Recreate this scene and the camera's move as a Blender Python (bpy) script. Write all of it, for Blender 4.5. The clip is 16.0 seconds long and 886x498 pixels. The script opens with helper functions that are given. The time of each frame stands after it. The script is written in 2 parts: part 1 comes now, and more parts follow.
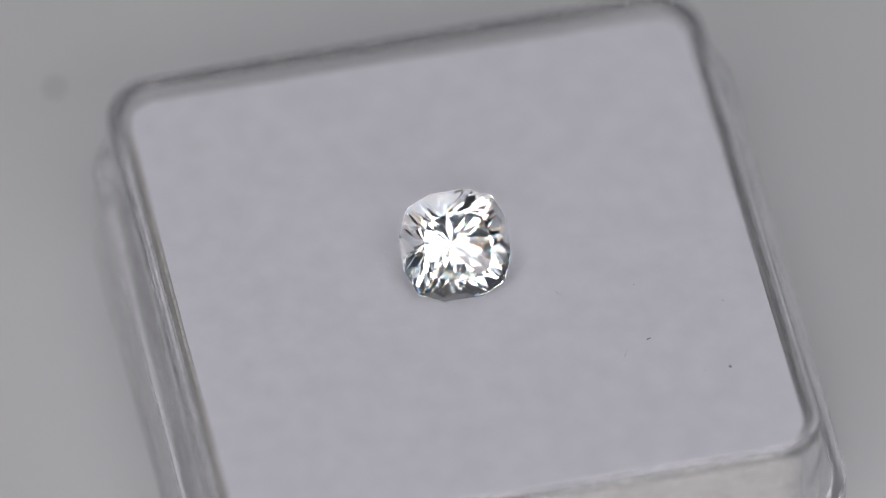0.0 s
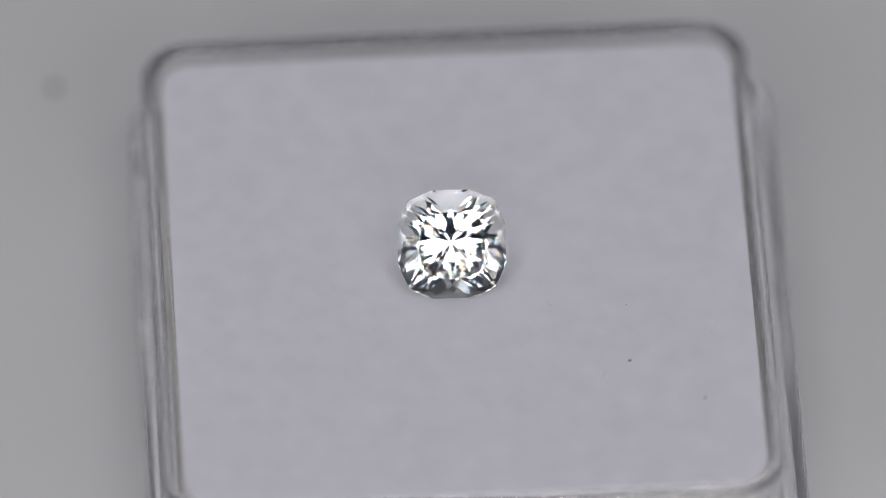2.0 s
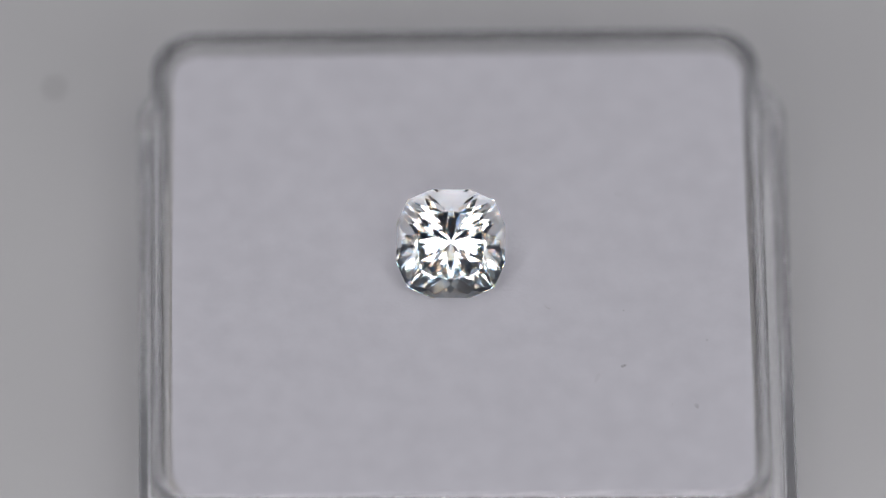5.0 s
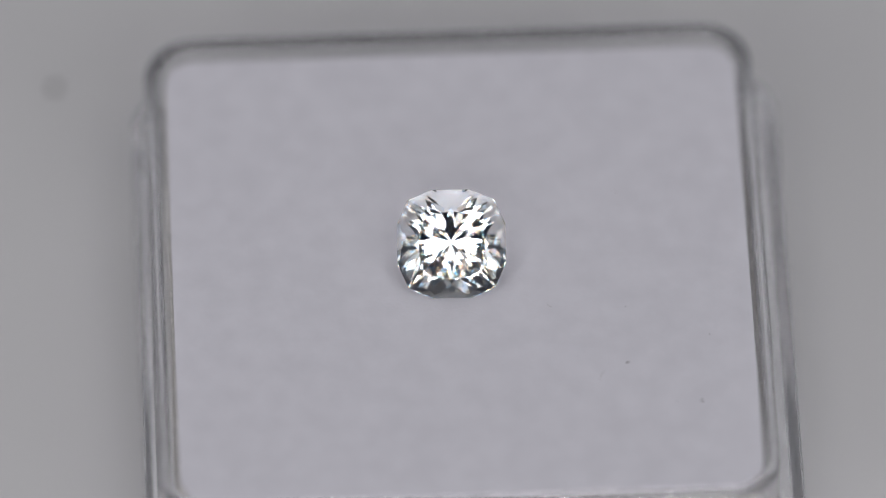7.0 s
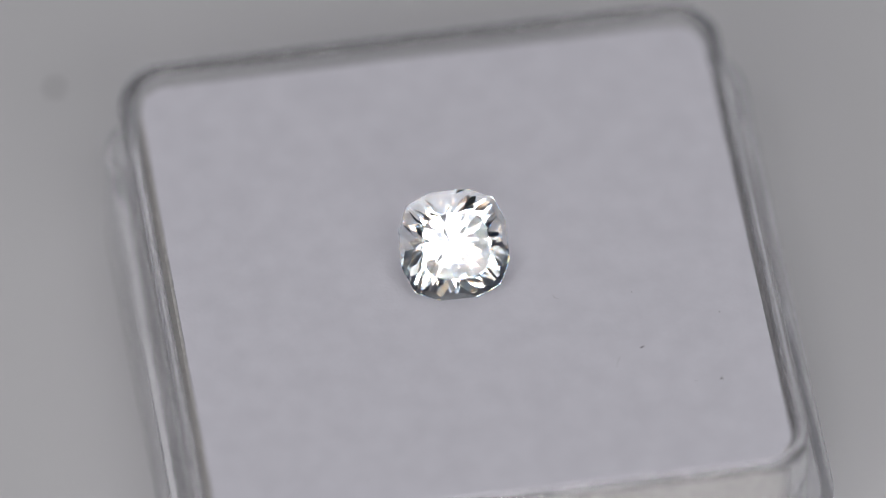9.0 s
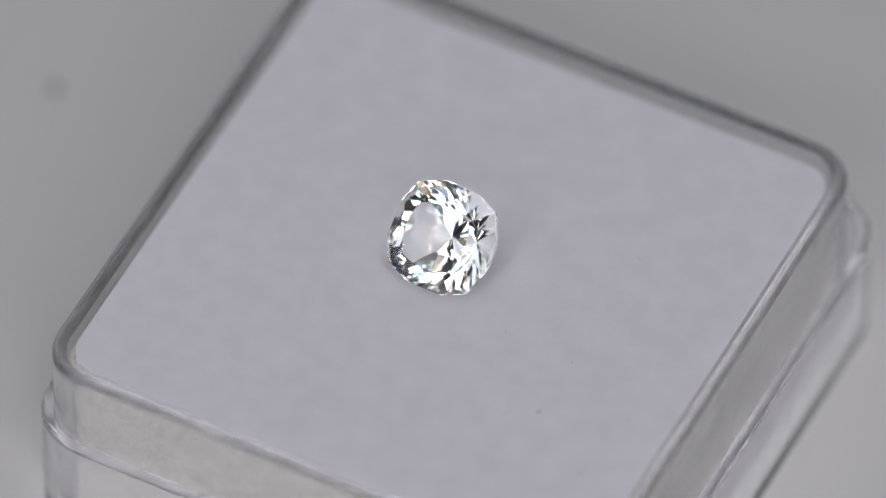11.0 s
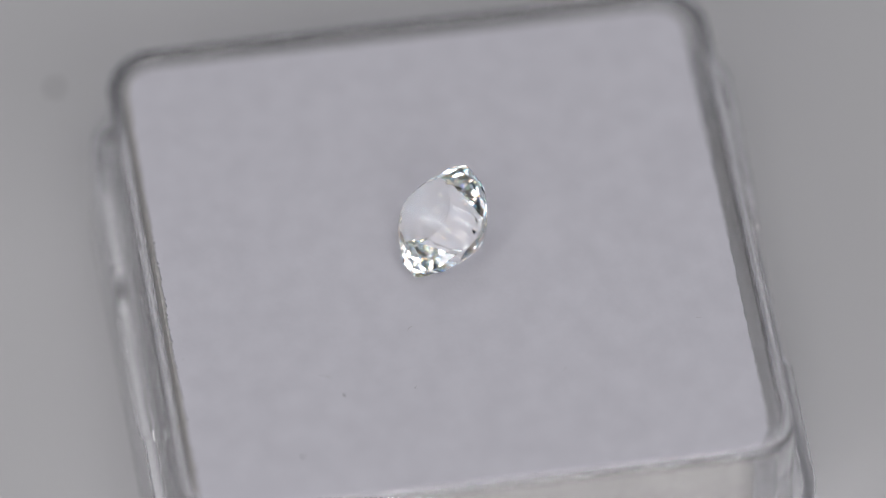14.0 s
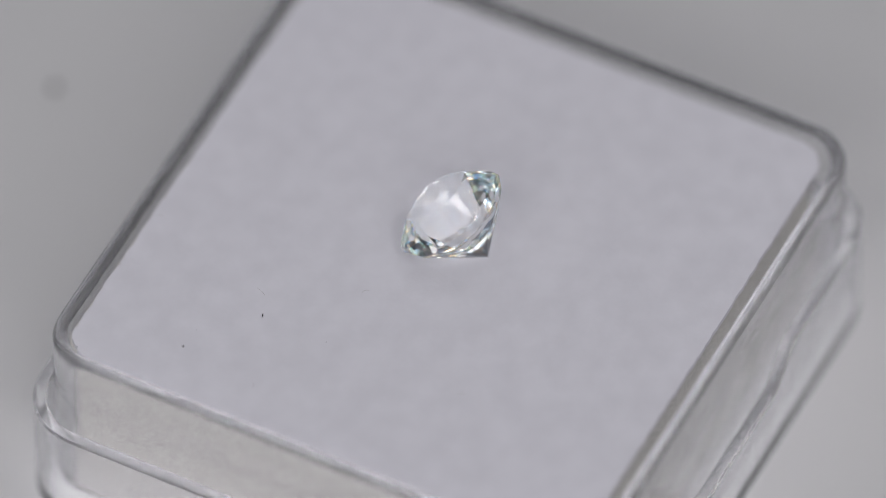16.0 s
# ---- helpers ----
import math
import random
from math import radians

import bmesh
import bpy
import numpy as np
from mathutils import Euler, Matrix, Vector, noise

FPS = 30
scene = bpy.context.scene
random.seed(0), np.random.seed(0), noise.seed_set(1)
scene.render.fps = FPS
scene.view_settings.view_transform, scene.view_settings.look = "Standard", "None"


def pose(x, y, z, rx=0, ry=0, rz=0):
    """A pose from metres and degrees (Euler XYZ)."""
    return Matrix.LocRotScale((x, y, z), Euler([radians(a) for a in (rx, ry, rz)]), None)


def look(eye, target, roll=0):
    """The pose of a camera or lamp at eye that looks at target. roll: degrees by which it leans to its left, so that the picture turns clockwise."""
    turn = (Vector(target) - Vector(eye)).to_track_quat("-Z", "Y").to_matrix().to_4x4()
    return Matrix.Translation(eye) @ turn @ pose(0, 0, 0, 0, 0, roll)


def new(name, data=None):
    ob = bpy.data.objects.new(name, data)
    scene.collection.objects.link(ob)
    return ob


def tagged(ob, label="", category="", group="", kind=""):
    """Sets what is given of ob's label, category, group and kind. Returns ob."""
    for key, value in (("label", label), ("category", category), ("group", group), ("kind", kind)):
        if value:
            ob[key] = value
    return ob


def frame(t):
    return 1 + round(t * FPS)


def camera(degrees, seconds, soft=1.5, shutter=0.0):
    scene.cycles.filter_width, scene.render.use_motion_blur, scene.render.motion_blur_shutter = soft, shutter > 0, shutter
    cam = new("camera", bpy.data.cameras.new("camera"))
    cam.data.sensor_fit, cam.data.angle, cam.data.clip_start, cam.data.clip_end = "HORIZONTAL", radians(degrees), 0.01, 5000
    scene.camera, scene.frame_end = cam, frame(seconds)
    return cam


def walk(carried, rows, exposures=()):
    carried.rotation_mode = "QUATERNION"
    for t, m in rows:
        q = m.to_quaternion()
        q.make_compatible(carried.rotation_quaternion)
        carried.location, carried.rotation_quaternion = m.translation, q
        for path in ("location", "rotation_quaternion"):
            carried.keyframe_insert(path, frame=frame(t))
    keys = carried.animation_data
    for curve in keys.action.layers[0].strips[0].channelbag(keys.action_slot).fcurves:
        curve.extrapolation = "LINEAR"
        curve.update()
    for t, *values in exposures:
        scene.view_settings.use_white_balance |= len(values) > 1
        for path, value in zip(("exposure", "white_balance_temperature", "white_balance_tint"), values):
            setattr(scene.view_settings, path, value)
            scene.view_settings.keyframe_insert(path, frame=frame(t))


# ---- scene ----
# A still camera over a turning gem box; millimetre subject, metres in the file.
MM = 0.001
TOP = 11.0          # height of the box's pad over the table, mm
ELEV, DIST, FOV = 50.43, 623.6, 4.0
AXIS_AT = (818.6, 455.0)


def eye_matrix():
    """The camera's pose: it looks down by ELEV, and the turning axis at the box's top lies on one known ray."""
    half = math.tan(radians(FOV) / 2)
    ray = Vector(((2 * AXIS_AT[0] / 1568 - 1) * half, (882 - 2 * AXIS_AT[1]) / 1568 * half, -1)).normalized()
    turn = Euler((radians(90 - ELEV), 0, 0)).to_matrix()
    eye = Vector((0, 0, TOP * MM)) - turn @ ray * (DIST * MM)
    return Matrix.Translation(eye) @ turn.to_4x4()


cam = camera(FOV, 16.0, soft=0.85)
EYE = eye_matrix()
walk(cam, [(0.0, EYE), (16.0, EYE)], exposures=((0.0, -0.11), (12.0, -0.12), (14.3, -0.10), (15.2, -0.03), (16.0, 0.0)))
cam.data.dof.use_dof = True
cam.data.dof.focus_distance = 0.6216
cam.data.dof.aperture_fstop = 14.0

# ---- light ----
world = bpy.data.worlds.new("world")
scene.world = world
world.use_nodes = True
world.node_tree.nodes["Background"].inputs["Color"].default_value = (0.9, 0.93, 1.0, 1)
world.node_tree.nodes["Background"].inputs["Strength"].default_value = 0.0


def area_lamp(name, at, to, width, height, watts, colour=(1, 0.98, 0.97)):
    lamp = bpy.data.lights.new(name, "AREA")
    lamp.shape, lamp.size, lamp.size_y, lamp.energy, lamp.color = "RECTANGLE", width, height, watts, colour
    ob = new(name, lamp)
    ob.matrix_world = look(at, to)
    return ob


# Unseen key lights, assumed; rows and gaps set by the gem's bright facets.
for bearing in (-32, -13, 13, 32):
    for lift, tall, watts in ((28, 0.06, 0.19), (41, 0.13, 0.42), (58, 0.13, 0.42)):
        c, r = math.cos(radians(lift)), 0.78
        spot = (r * c * math.sin(radians(bearing)), -r * c * math.cos(radians(bearing)), r * math.sin(radians(lift)))
        area_lamp("unseen_key_panel", spot, (0, 0, 0), 0.13, tall, watts, (1.0, 0.975, 1.0))
# Fill lamp added overhead for ambient light; no such source is known.
area_lamp("overhead_fill", (0.0, 0.08, 1.04), (0, 0.08, 0), 0.9, 0.8, 2.45, (0.96, 0.96, 1.0))
scene.cycles.max_bounces = scene.cycles.transmission_bounces = scene.cycles.glossy_bounces = 32
scene.cycles.diffuse_bounces = 6


# ---- materials ----
def material(name):
    m = bpy.data.materials.new(name)
    m.use_nodes = True
    nt = m.node_tree
    return m, nt, nt.nodes["Principled BSDF"]


def link(nt, a, b):
    nt.links.new(a, b)


def mottled(name, low, high, scale, rough=0.6, bump=0.0, bump_scale=None, fine=0.0):
    """A dielectric surface with colour drifting at two scales and a fine relief."""
    m, nt, p = material(name)
    co = nt.nodes.new("ShaderNodeTexCoord")
    n1 = nt.nodes.new("ShaderNodeTexNoise")
    n1.inputs["Scale"].default_value, n1.inputs["Detail"].default_value = scale, 4
    n2 = nt.nodes.new("ShaderNodeTexNoise")
    n2.inputs["Scale"].default_value, n2.inputs["Detail"].default_value = bump_scale or scale * 12, 3
    link(nt, co.outputs["Object"], n1.inputs["Vector"])
    link(nt, co.outputs["Object"], n2.inputs["Vector"])
    mixf = nt.nodes.new("ShaderNodeMix")
    mixf.data_type = "FLOAT"
    mixf.inputs[0].default_value = fine
    link(nt, n1.outputs["Fac"], mixf.inputs[2])
    link(nt, n2.outputs["Fac"], mixf.inputs[3])
    ramp = nt.nodes.new("ShaderNodeValToRGB")
    ramp.color_ramp.elements[0].position, ramp.color_ramp.elements[1].position = 0.3, 0.7
    ramp.color_ramp.elements[0].color, ramp.color_ramp.elements[1].color = (*low, 1), (*high, 1)
    link(nt, mixf.outputs[0], ramp.inputs["Fac"])
    link(nt, ramp.outputs["Color"], p.inputs["Base Color"])
    p.inputs["Roughness"].default_value = rough
    if bump:
        b = nt.nodes.new("ShaderNodeBump")
        b.inputs["Strength"].default_value, b.inputs["Distance"].default_value = bump, 0.0001
        link(nt, n2.outputs["Fac"], b.inputs["Height"])
        link(nt, b.outputs["Normal"], p.inputs["Normal"])
    return m


def clear_plastic():
    """Moulded clear polystyrene: glassy, with a slight milkiness and soft ripples."""
    m = bpy.data.materials.new("clear_polystyrene")
    m.use_nodes = True
    nt = m.node_tree
    nt.nodes.remove(nt.nodes["Principled BSDF"])
    g = nt.nodes.new("ShaderNodeBsdfGlass")
    g.inputs["IOR"].default_value, g.inputs["Roughness"].default_value = 1.5, 0.11
    g.inputs["Color"].default_value = (0.985, 0.985, 0.99, 1)
    co = nt.nodes.new("ShaderNodeTexCoord")
    n = nt.nodes.new("ShaderNodeTexNoise")
    n.inputs["Scale"].default_value = 260
    b = nt.nodes.new("ShaderNodeBump")
    b.inputs["Strength"].default_value, b.inputs["Distance"].default_value = 0.12, 0.0003
    milk = nt.nodes.new("ShaderNodeBsdfTranslucent")
    milk.inputs["Color"].default_value = (0.86, 0.86, 0.87, 1)
    white = nt.nodes.new("ShaderNodeBsdfDiffuse")
    white.inputs["Color"].default_value = (0.86, 0.86, 0.87, 1)
    haze, mix = nt.nodes.new("ShaderNodeMixShader"), nt.nodes.new("ShaderNodeMixShader")
    haze.inputs["Fac"].default_value, mix.inputs["Fac"].default_value = 0.5, 0.06
    link(nt, co.outputs["Object"], n.inputs["Vector"])
    link(nt, n.outputs["Fac"], b.inputs["Height"])
    link(nt, b.outputs["Normal"], g.inputs["Normal"])
    link(nt, milk.outputs[0], haze.inputs[1])
    link(nt, white.outputs[0], haze.inputs[2])
    link(nt, g.outputs["BSDF"], mix.inputs[1])
    link(nt, haze.outputs[0], mix.inputs[2])
    link(nt, mix.outputs[0], nt.nodes["Material Output"].inputs["Surface"])
    return m


def gem_crystal():
    """Colourless crystal with dispersion: one glass for the warm and one for the cool half of the spectrum."""
    m = bpy.data.materials.new("gem_crystal")
    m.use_nodes = True
    nt = m.node_tree
    nt.nodes.remove(nt.nodes["Principled BSDF"])
    warm, cool, half = (nt.nodes.new(k) for k in ("ShaderNodeBsdfGlass", "ShaderNodeBsdfGlass", "ShaderNodeMixShader"))
    for g, colour, ior in ((warm, (1.22, 1.0, 0.76, 1), 1.578), (cool, (0.765, 1.0, 1.235, 1), 1.602)):
        g.inputs["Color"].default_value, g.inputs["IOR"].default_value, g.inputs["Roughness"].default_value = colour, ior, 0.0
    half.inputs["Fac"].default_value = 0.5
    link(nt, warm.outputs[0], half.inputs[1])
    link(nt, cool.outputs[0], half.inputs[2])
    link(nt, half.outputs[0], nt.nodes["Material Output"].inputs["Surface"])
    return m


PLASTIC = clear_plastic()
CRYSTAL = gem_crystal()
PAPER = mottled("white_paper", (0.555, 0.55, 0.592), (0.60, 0.595, 0.639), 750, 0.8, 0.15, 5000)
FOAM = mottled("open_cell_foam", (0.30, 0.293, 0.278), (0.53, 0.52, 0.498), 1500, 0.9, 0.8, 5200, 0.75)
# Sparkle on the foam, put into its colour as white flecks.
painted_glint = FOAM.node_tree.nodes["Color Ramp"].color_ramp.elements.new(0.74)
painted_glint.color = (0.95, 0.95, 0.95, 1)
SHEET = mottled("grey_sheet", (0.485, 0.485, 0.488), (0.515, 0.515, 0.518), 18, 0.7, 0.1, 3000)
# Cloths of the unseen surround, toned for what the gem reflects.
DARK = mottled("dark_surround_cloth", (0.035, 0.045, 0.07), (0.055, 0.07, 0.105), 9, 0.9, 0.1, 900)
GREY = mottled("grey_surround_cloth", (0.36, 0.37, 0.39), (0.44, 0.45, 0.47), 9, 0.9, 0.1, 900)
BLACK = mottled("black_cloth", (0.022, 0.03, 0.05), (0.035, 0.045, 0.075), 9, 0.9, 0.1, 900)
LINT = mottled("grey_lint", (0.3, 0.3, 0.3), (0.4, 0.39, 0.39), 9000, 0.9)
PALE = mottled("pale_bits", (0.7, 0.7, 0.7), (0.85, 0.85, 0.85), 9000, 0.9)
DUST = mottled("dark_dust", (0.02, 0.02, 0.02), (0.05, 0.045, 0.04), 9000, 0.9)


# ---- mesh helpers ----
def part(name, bm, mat, parent=None, label=""):
    me = bpy.data.meshes.new(name)
    bm.to_mesh(me)
    bm.free()
    me.materials.append(mat)
    ob = new(name, me)
    if parent:
        ob.parent = parent
    if label:
        tagged(ob, label)
    return ob


def outline(half, r, n=10):
    """A square of that half width with rounded corners, anticlockwise from the middle of a corner, mm."""
    pts = []
    for k in range(4):
        c = Vector((half - r, half - r))
        for i in range(n + 1):
            a = radians(90 * i / n)
            v = c + Vector((math.cos(a), math.sin(a))) * r
            for _ in range(k):
                v = Vector((-v.y, v.x))
            pts.append(v)
    return pts


def dense(pts, step):
    """The same closed line with points no further apart than step, mm."""
    out = []
    for a, b in zip(pts, pts[1:] + pts[:1]):
        n = max(1, int((b - a).length / step))
        out += [a + (b - a) * (i / n) for i in range(n)]
    return out


def loft(rings, close=True, cap=(False, False)):
    """A skin over rings of (x, y, z), mm; close joins the last ring to the first (a tube bent into a frame)."""
    bm = bmesh.new()
    vs = [[bm.verts.new((x * MM, y * MM, z * MM)) for x, y, z in ring] for ring in rings]
    n = len(vs[0])
    pairs = list(zip(vs, vs[1:])) + ([(vs[-1], vs[0])] if close else [])
    for a, b in pairs:
        for i in range(n):
            j = (i + 1) % n
            bm.faces.new((a[i], a[j], b[j], b[i]))
    if cap[0]:
        bm.faces.new(vs[0][::-1])
    if cap[1]:
        bm.faces.new(vs[-1])
    bmesh.ops.recalc_face_normals(bm, faces=bm.faces)
    return bm


def smooth(ob, angle=35):
    for p in ob.data.polygons:
        p.use_smooth = True
    ob.data.set_sharp_from_angle(angle=radians(angle))


# ---- setting ----
def plane_sheet(name, size, z, mat):
    bm = bmesh.new()
    bmesh.ops.create_grid(bm, x_segments=4, y_segments=4, size=size)
    ob = part(name, bm, mat)
    ob.location.z = z
    return ob


table = tagged(plane_sheet("table_top", 0.82, 0.0, SHEET), "matt light grey sheet the box turns on", "table", kind="structure")


def surround_wall(name, at, size, mat, label):
    bm = bmesh.new()
    bmesh.ops.create_cube(bm, size=1)
    bmesh.ops.scale(bm, vec=size, verts=bm.verts)
    ob = part(name, bm, mat)
    ob.location = at
    return tagged(ob, label, "wall", kind="structure")


# Unseen surround, added to shape reflections in the gem and the plastic.
surround_wall("wall_north", (0, 0.81, 0.55), (1.64, 0.02, 1.1), GREY, "unseen plain grey cloth wall added for reflections")
surround_wall("wall_south", (0, -0.81, 0.55), (1.64, 0.02, 1.1), BLACK, "unseen plain black cloth wall added to darken reflections")
surround_wall("wall_east", (0.81, 0, 0.55), (0.02, 1.6, 1.1), DARK, "unseen plain dark blue-grey cloth wall added to darken reflections")
surround_wall("wall_west", (-0.81, 0, 0.55), (0.02, 1.6, 1.1), DARK, "unseen plain dark blue-grey cloth wall added to darken reflections")
surround_wall("ceiling", (0, 0, 1.11), (1.64, 1.64, 0.02), GREY, "unseen plain grey cloth top added for reflections")


# ---- the gem box ----
RISE = 0.48         # the rim over the pad
HALF = 15.12        # half the width of the upper cup
RIM = 16.10          # half the width of the outer tray
LEDGE = TOP - 4.1   # the tray's rim, dipping by DIP along the middle of each side
DIP, DIP_HALF = 1.9, 4.3
CORNER = 2.4
BACK_GAP = 0.35
MID = (-0.22, -0.72)  # the box's middle from the turning axis


def gem_box():
    box = tagged(new("gem_box"), "open clear plastic square gem box with a white pad inside", "box")
    # upper cup: an open clear wall whose rounded rim stands over the pad
    top = TOP + RISE
    rings = []
    for inset, z in ((0, 2.0), (0, top - 0.5), (0, top - 0.38), (0.07, top - 0.15), (0.2, top - 0.03), (0.32, top),
                     (0.44, top - 0.03), (0.57, top - 0.15), (0.64, top - 0.38), (0.64, top - 0.5), (0.64, 2.0)):
        rings.append([(v.x, v.y, z) for v in outline(HALF - inset, CORNER - inset * 0.6)])
    wall = part("side_wall", loft(rings), PLASTIC, box, "clear straight plastic wall with a rounded rim")
    smooth(wall)
    wall.visible_shadow = False
    # outer tray
    def tray_z(v):
        """The rim's height: it dips for a finger on the two sides that face along y."""
        f = min(max((DIP_HALF + 1.7 - abs(v.x)) / 2.5, 0), 1) if abs(v.y) > abs(v.x) else 0
        f = f * f * (3 - 2 * f)
        return LEDGE - DIP * f
    def tray_outline(half, r):
        base = outline(half, r)
        out = []
        m = len(base)
        for i in range(m):
            a, b = base[i], base[(i + 1) % m]
            out.append(a)
            if (b - a).length > 10:
                ends = [DIP_HALF - 0.8 + 0.18 * i for i in range(15)]
                ends = [-e for e in ends[::-1]] + ends
                d = (b - a).normalized()
                mid = (a + b) / 2
                out += [mid + d * e for e in ends]
        return out
    prof = ((0.4, 0.03), (0, 0.45), (0, None), (0.1, None), (0.6, None), (0.68, None), (0.68, 1.2))
    rings = []
    for k, (inset, z) in enumerate(prof):
        drop = (0, 0, 0.12, 0, 0, 0.1, 0)[k]
        rings.append([(v.x, v.y, (tray_z(v) - drop) if z is None else z) for v in tray_outline(RIM - inset, CORNER + 0.95 - inset)])
    bm = bmesh.new()
    vs = [[bm.verts.new((x * MM, y * MM, z * MM)) for x, y, z in r] for r in rings]
    n = len(vs[0])
    for a, b in zip(vs, vs[1:]):
        for i in range(n):
            j = (i + 1) % n
            bm.faces.new((a[i], a[j], b[j], b[i]))
    bm.faces.new(vs[0])
    bm.faces.new(vs[-1])
    bmesh.ops.recalc_face_normals(bm, faces=bm.faces)
    tray = part("tray", bm, PLASTIC, box, "clear plastic outer tray with finger dips in its rim")
    smooth(tray)
    tray.visible_shadow = False
    tray.location = (0.35 * MM, 0.1 * MM, 0)
    # the pad inside
    half = HALF - 0.85
    short = (2 * half - BACK_GAP) / (2 * half)   # the pad stops short of the wall on the +y side, the foam more than the paper
    rings = [[(v.x * 0.995, v.y * (1 - 0.5 / half) - 0.5, z) for v in outline(half, 1.5)] for z in (1.4, TOP - 0.28)]
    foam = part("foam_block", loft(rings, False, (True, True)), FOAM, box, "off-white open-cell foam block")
    # torn crumbs of foam on its face towards the clear wall
    for k, (y, z) in enumerate(((10.0, 7.8), (9.5, 7.6), (8.9, 8.4), (6.3, 8.0), (6.5, 7.5), (4.7, 8.1), (5.4, 7.3), (4.4, 7.7), (6.9, 6.8), (3.8, 8.1), (3.5, 7.8), (2.3, 8.1))):
        bm = bmesh.new()
        bmesh.ops.create_icosphere(bm, subdivisions=1, radius=(0.07, 0.045, 0.035)[k % 3] * MM)
        for v in bm.verts:
            v.co *= 1 + 0.5 * noise.noise(v.co * 30000 + Vector((k, y, z)))
        crumb = part("crumb", bm, PALE, foam)
        crumb.location = ((half + 0.03) * MM, y * MM, z * MM)
    rings = []
    for z in (TOP - 0.276, TOP - 0.002):
        ragged, inner = [], []
        for v in dense(outline(half, 1.5), 0.1):
            edge = min(max((abs(v.y) - half + 1.9) / 1.7, 0), 1)
            edge = edge * edge * (3 - 2 * edge) * (1 if v.y < 0 else 0.7)
            torn = 0.1 + 0.9 * edge
            k = 0.24 * abs(noise.noise(Vector((v.x * 1.1, v.y * 1.1, 3)))) + 0.22 * abs(noise.noise(Vector((v.x * 7, v.y * 7, 7))))
            d = v.normalized()
            ragged.append((v.x + 0.2 * min(max(-v.x / half, 0), 1) - d.x * k * torn, v.y * short - BACK_GAP / 2 - math.copysign(k * torn * 0.7 + 0.08 * edge, v.y), z))
            inner.append((v.x * 0.92, v.y * short * 0.92 - BACK_GAP / 2, z))
        rings += [inner, ragged] if not rings else [ragged, inner]
    part("paper_sheet", loft(rings, False, (True, True)), PAPER, box, "white paper sheet on the foam with one torn edge")
    return box


# ---- the gem ----
GEM_TURN = -1.2
REST = 43.2   # the pavilion mains' angle, and so the tilt at which the stone lies


def gem():
    """A square cushion brilliant cut from planes; it lies on one pavilion facet."""
    bm = bmesh.new()
    bmesh.ops.create_cube(bm, size=12)
    depth, belt = 3.08, 0.19   # culet below the girdle's middle, half the girdle's thickness

    def cut(az, tilt, d):
        """Keep what lies within d of the origin along the direction (azimuth, tilt up from the girdle plane), degrees and mm."""
        a, t = radians(az), radians(tilt)
        no = Vector((math.cos(a) * math.cos(t), math.sin(a) * math.cos(t), math.sin(t)))
        r = bmesh.ops.bisect_plane(bm, geom=bm.verts[:] + bm.edges[:] + bm.faces[:], dist=1e-5, plane_co=no * d, plane_no=no, clear_outer=True)
        edges = [e for e in r["geom_cut"] if isinstance(e, bmesh.types.BMEdge)]
        if edges:
            bmesh.ops.contextual_create(bm, geom=edges)

    def pavilion(az, angle, r, down, wide=1.0):
        """A facet at that angle through the point r out and down below the girdle; wide stretches it outwards."""
        t = math.atan(math.tan(radians(angle)) / wide)
        cut(az, math.degrees(t) - 90, r * wide * math.sin(t) + down * math.cos(t))

    def crown(az, angle, r, z=0.14):
        cut(az, 90 - angle, z * math.cos(radians(angle)) + r * math.sin(radians(angle)))

    for q in (0, 90, 180, 270):
        for az, d in ((0, 2.66), (23.5, 2.815), (-23.5, 2.815)):
            cut(q + az, 0, d)                                       # girdle
        for az, d in ((9.5, 2.70), (-9.5, 2.70), (32, 2.855), (-32, 2.855)):
            crown(q + az, 42.5, d - 0.03, belt)                       # crown mains
        for az, wide in ((0, 1.0), (22.5, 1.05), (-22.5, 1.05), (45, 1.095)):            # pavilion mains, from the culet
            pavilion(q + az, REST, 0, depth, wide)
        for az, wide in ((11.25, 1.015), (-11.25, 1.015), (33.75, 1.075), (-33.75, 1.075)):
            pavilion(q + az, REST + 1.7, 1.1, depth - 1.1 * math.tan(radians(REST)), wide)   # pavilion halves
        for az, wide in ((5, 1.0), (-5, 1.0), (17, 1.035), (-17, 1.035), (28, 1.065), (-28, 1.065), (39.5, 1.09), (-39.5, 1.09)):
            pavilion(q + az, REST + 5.0, 1.85, depth - 1.85 * math.tan(radians(REST)) - 0.02, wide)   # lower halves
        for az, r in ((21.5, 2.82), (-21.5, 2.82), (45, 2.98)):
            pavilion(q + az, 62.0, r - 0.02, belt - 0.04)                                # pavilion breaks
        for az, r in ((0, 2.63), (21.5, 2.82), (-21.5, 2.82), (45, 2.98)):
            crown(q + az, 48, r - 0.06, belt)                                            # crown breaks
        for az, r in ((0, 1.92), (20.5, 2.01), (-20.5, 2.01), (45, 2.13)):
            crown(q + az, 30, r, 0.95)                                                   # stars
    cut(0, 90, 1.12)                                                # table
    bmesh.ops.recalc_face_normals(bm, faces=bm.faces)
    kinds = {}
    for f in bm.faces:
        z = f.normal.z
        kinds.setdefault("table_facet" if z > 0.999 else "crown" if z > 0.02 else "girdle" if z > -0.02 else "pavilion", []).append([v.co.copy() for v in f.verts])
    bm.free()
    # lie on the pavilion facet that looks to -y
    theta = radians(REST)
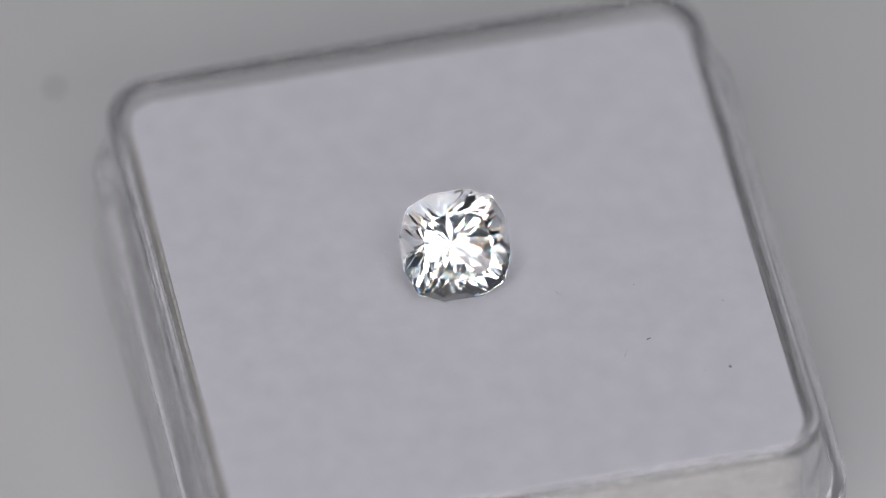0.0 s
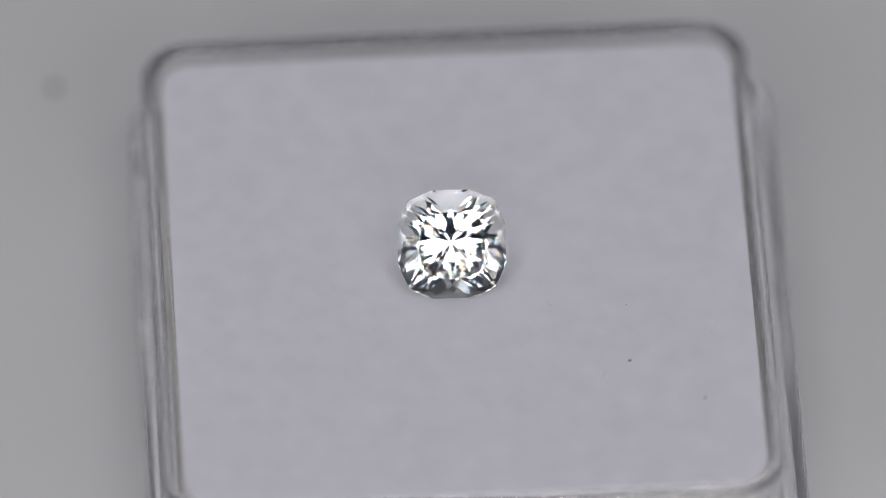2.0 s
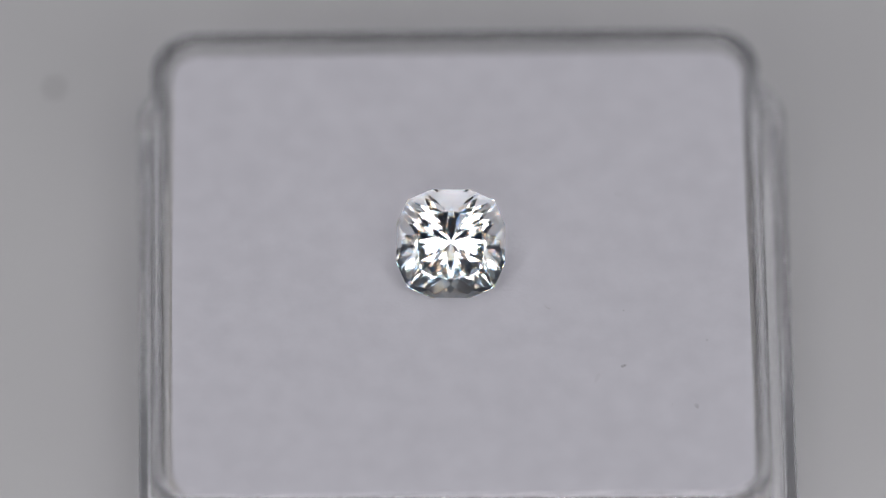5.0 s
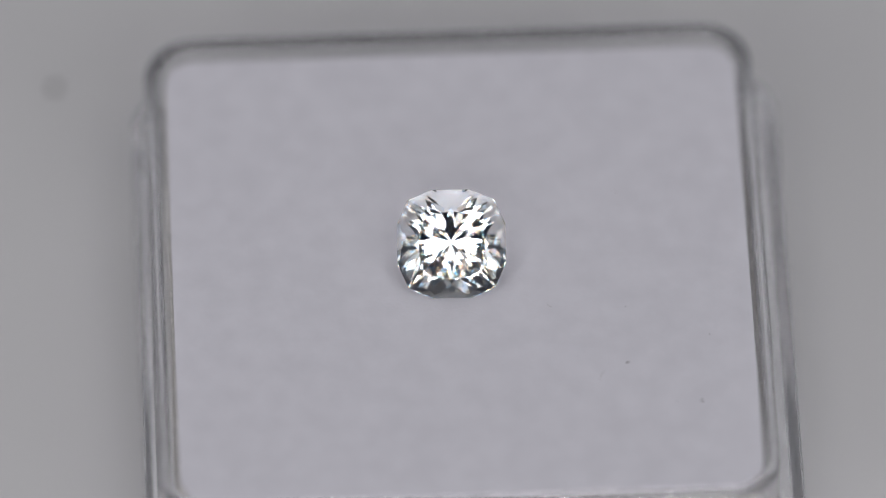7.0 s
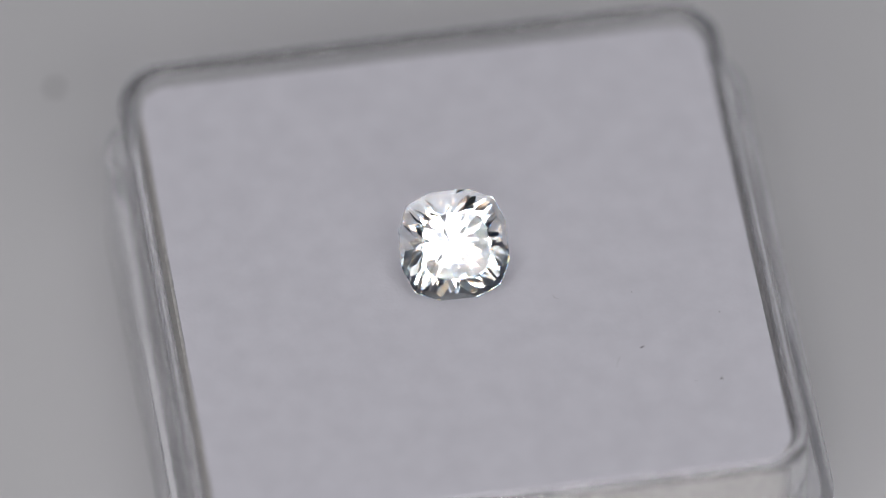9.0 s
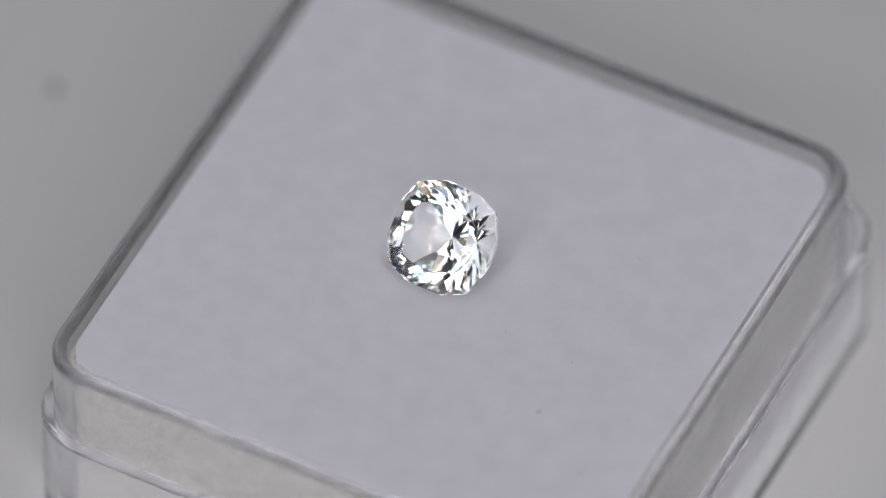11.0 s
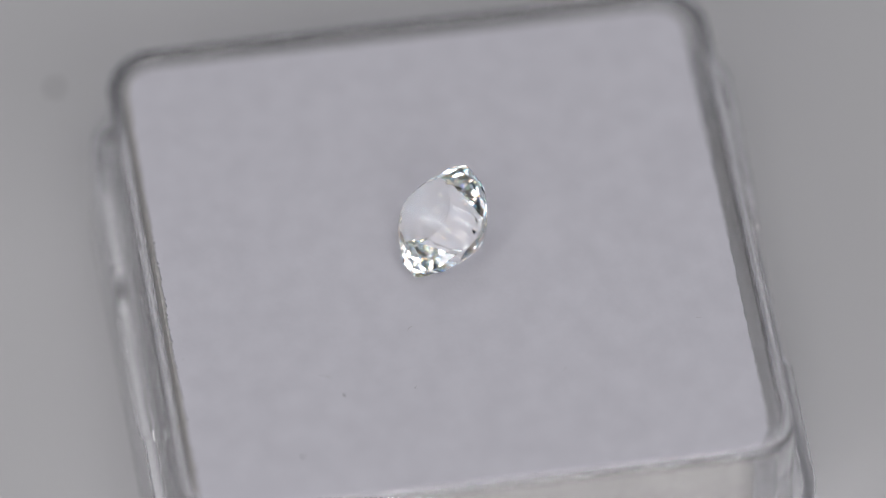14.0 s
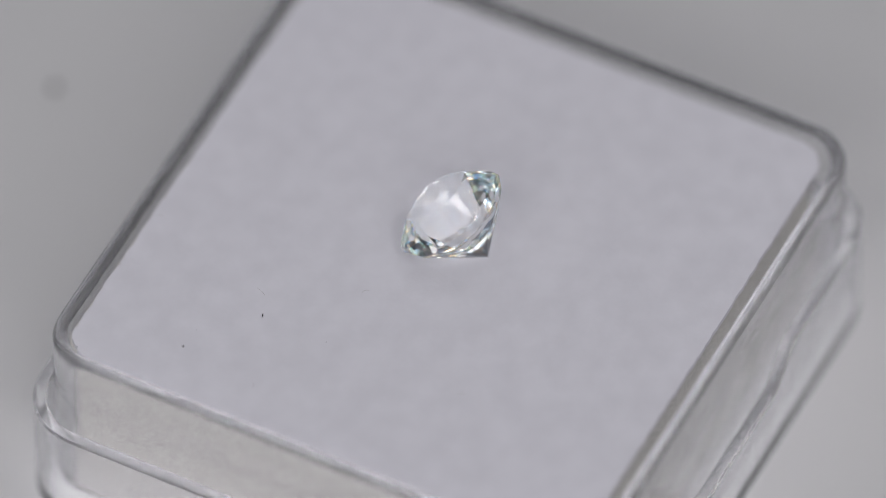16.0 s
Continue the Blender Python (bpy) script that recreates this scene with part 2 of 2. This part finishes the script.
    turn = Matrix.Rotation(radians(GEM_TURN), 4, "Z") @ Matrix.Translation((0, 0, depth * math.cos(theta) * MM)) @ Matrix.Rotation(theta, 4, "X") @ Matrix.Scale(MM, 4)
    stone = tagged(new("gemstone"), "colourless square cushion-cut gemstone lying tilted on the white pad", "gemstone")
    for name, faces in kinds.items():
        pb = bmesh.new()
        for co in faces:
            pb.faces.new([pb.verts.new(turn @ c) for c in co])
        bmesh.ops.remove_doubles(pb, verts=pb.verts, dist=1e-7)
        part(name, pb, CRYSTAL, stone).visible_shadow = name in ("girdle", "crown")
    return stone


BOX = gem_box()
GEM = gem()
GEM_AT = (-0.59, -1.00)


def speck(x, y, size, z=TOP, stretch=1.0):
    """A crumb of dust, mm."""
    bm = bmesh.new()
    bmesh.ops.create_icosphere(bm, subdivisions=2, radius=size * MM)
    for v in bm.verts:
        k = 1 + 0.45 * noise.noise(v.co / (size * MM) * 1.3 + Vector((x, y, 0)))
        v.co = Vector((v.co.x * k * stretch, v.co.y * k, v.co.z * k * 0.6))
    low = min(v.co.z for v in bm.verts)
    bmesh.ops.translate(bm, vec=(0, 0, -low), verts=bm.verts)
    ob = tagged(part("dust_speck", bm, DUST), "tiny dark dust speck on the white pad", "dust", "dust on the box")
    return ob, (x, y, z)


def fibre(points, thick, z=TOP, mat=LINT, label="fine short grey lint fibre lying on the white pad"):
    """A bent lint fibre as a thin tube through points, mm."""
    cx, cy = points[0]
    bm = bmesh.new()
    rings = []
    n = 14
    for i in range(n + 1):
        u = i / n * (len(points) - 1)
        k = min(int(u), len(points) - 2)
        w = u - k
        p0, p1, p2, p3 = (Vector(points[min(max(k + j, 0), len(points) - 1)]) for j in (-1, 0, 1, 2))
        p = 0.5 * (2 * p1 + (p2 - p0) * w + (2 * p0 - 5 * p1 + 4 * p2 - p3) * w * w + (3 * p1 - p0 - 3 * p2 + p3) * w ** 3)
        d = (p2 - p1).normalized()
        side = Vector((-d.y, d.x))
        r = 0.7 * thick * (0.55 + 0.45 * math.sin(math.pi * i / n))
        ring = []
        for j in range(5):
            a = 2 * math.pi * j / 5
            q = p + side * (r * math.cos(a))
            ring.append(bm.verts.new(((q.x - cx) * MM, (q.y - cy) * MM, (r * math.sin(a) + thick) * MM)))
        rings.append(ring)
    for a, b in zip(rings, rings[1:]):
        for j in range(5):
            bm.faces.new((a[j], a[(j + 1) % 5], b[(j + 1) % 5], b[j]))
    bm.faces.new(rings[0][::-1])
    bm.faces.new(rings[-1])
    ob = tagged(part("lint_fibre", bm, mat), label, "lint", "lint on the box")
    return ob, (cx, cy, z)


# Speck laid on the sheet to stand in for dust on the camera's lens.
LENS_DUST = speck(-20.7, 20.1, 0.24, 0.0)
LENS_DUST[0].location = (-20.7 * MM, 20.1 * MM, 0)
tagged(LENS_DUST[0], "small dark speck on the grey sheet in place of lens dust", "dust")
LOOSE = [
    speck(11.28, -9.57, 0.055), speck(11.87, -5.41, 0.024), speck(7.84, -3.5, 0.024),
    speck(10.05, -9.5, 0.02), speck(-9.0, -16.45, 0.06, LEDGE),
    fibre([(7.87, -7.0), (7.77, -7.03), (7.67, -7.06)], 0.036, TOP, DUST, "tiny dark grey tick of lint on the white pad"),
    fibre([(4.0, -3.1), (4.03, -3.22), (4.12, -3.32), (4.26, -3.36)], 0.014),
    fibre([(7.6, 3.95), (7.74, 3.86), (7.93, 3.82)], 0.012),
    fibre([(6.6, -7.5), (6.44, -7.78), (6.33, -8.1)], 0.014),
    fibre([(4.3, -14.35), (4.36, -14.5), (4.5, -14.58)], 0.012),
    fibre([(5.55, 10.7), (5.58, 10.95)], 0.010),
    # Pale bits put on the rim for its highlights and a white scuff.
    fibre([(-14.7, -15.75), (-14.3, -15.95), (-14.0, -16.1)], 0.07, LEDGE, PALE, "white bit in place of a bright mark on the tray's rim"),
    fibre([(-15.7, 11.1), (-15.75, 11.4), (-15.68, 11.6)], 0.09, LEDGE, PALE, "white bit in place of a bright mark on the tray's rim"),
    fibre([(5.3, -16.15), (5.7, -16.2), (6.0, -16.15)], 0.06, LEDGE, PALE, "white bit in place of a bright mark on the tray's rim"),
]


def yaw_at(t):
    """The turntable's angle: steady runs to and fro, the turns slightly rounded."""
    total = 0
    for k in range(-3, 4):
        u = min(max(t + k * 0.016, 0), 16)
        for (t0, a0), (t1, a1) in zip(TURNS, TURNS[1:]):
            if t0 <= u <= t1:
                total += a0 + (a1 - a0) * (u - t0) / (t1 - t0)
                break
    return total / 7


TURNS = [(0, 12.5), (0.92, -3.3), (1.625, 9.5), (2.34, -2.4), (2.97, 8.4), (3.705, -3.3), (4.31, 7.0), (4.84, -2.0), (5.43, 8.0),
         (5.97, -1.7), (6.55, 9.4), (7.475, -5.0), (8.64, 15.5), (9.2, 5.3), (11.3, -32.7), (16.0, -117.3)]


def motions():
    times = [round(0.1 * k, 1) for k in range(161)]
    spin = [(t, pose(0, 0, 0, 0, 0, yaw_at(t))) for t in times]
    walk(BOX, [(t, m @ pose(MID[0] * MM, MID[1] * MM, 0)) for t, m in spin])
    walk(GEM, [(t, m @ pose(GEM_AT[0] * MM, GEM_AT[1] * MM, TOP * MM)) for t, m in spin])
    for ob, (x, y, z) in LOOSE:
        walk(ob, [(t, m @ pose(x * MM, y * MM, z * MM)) for t, m in spin])


motions()
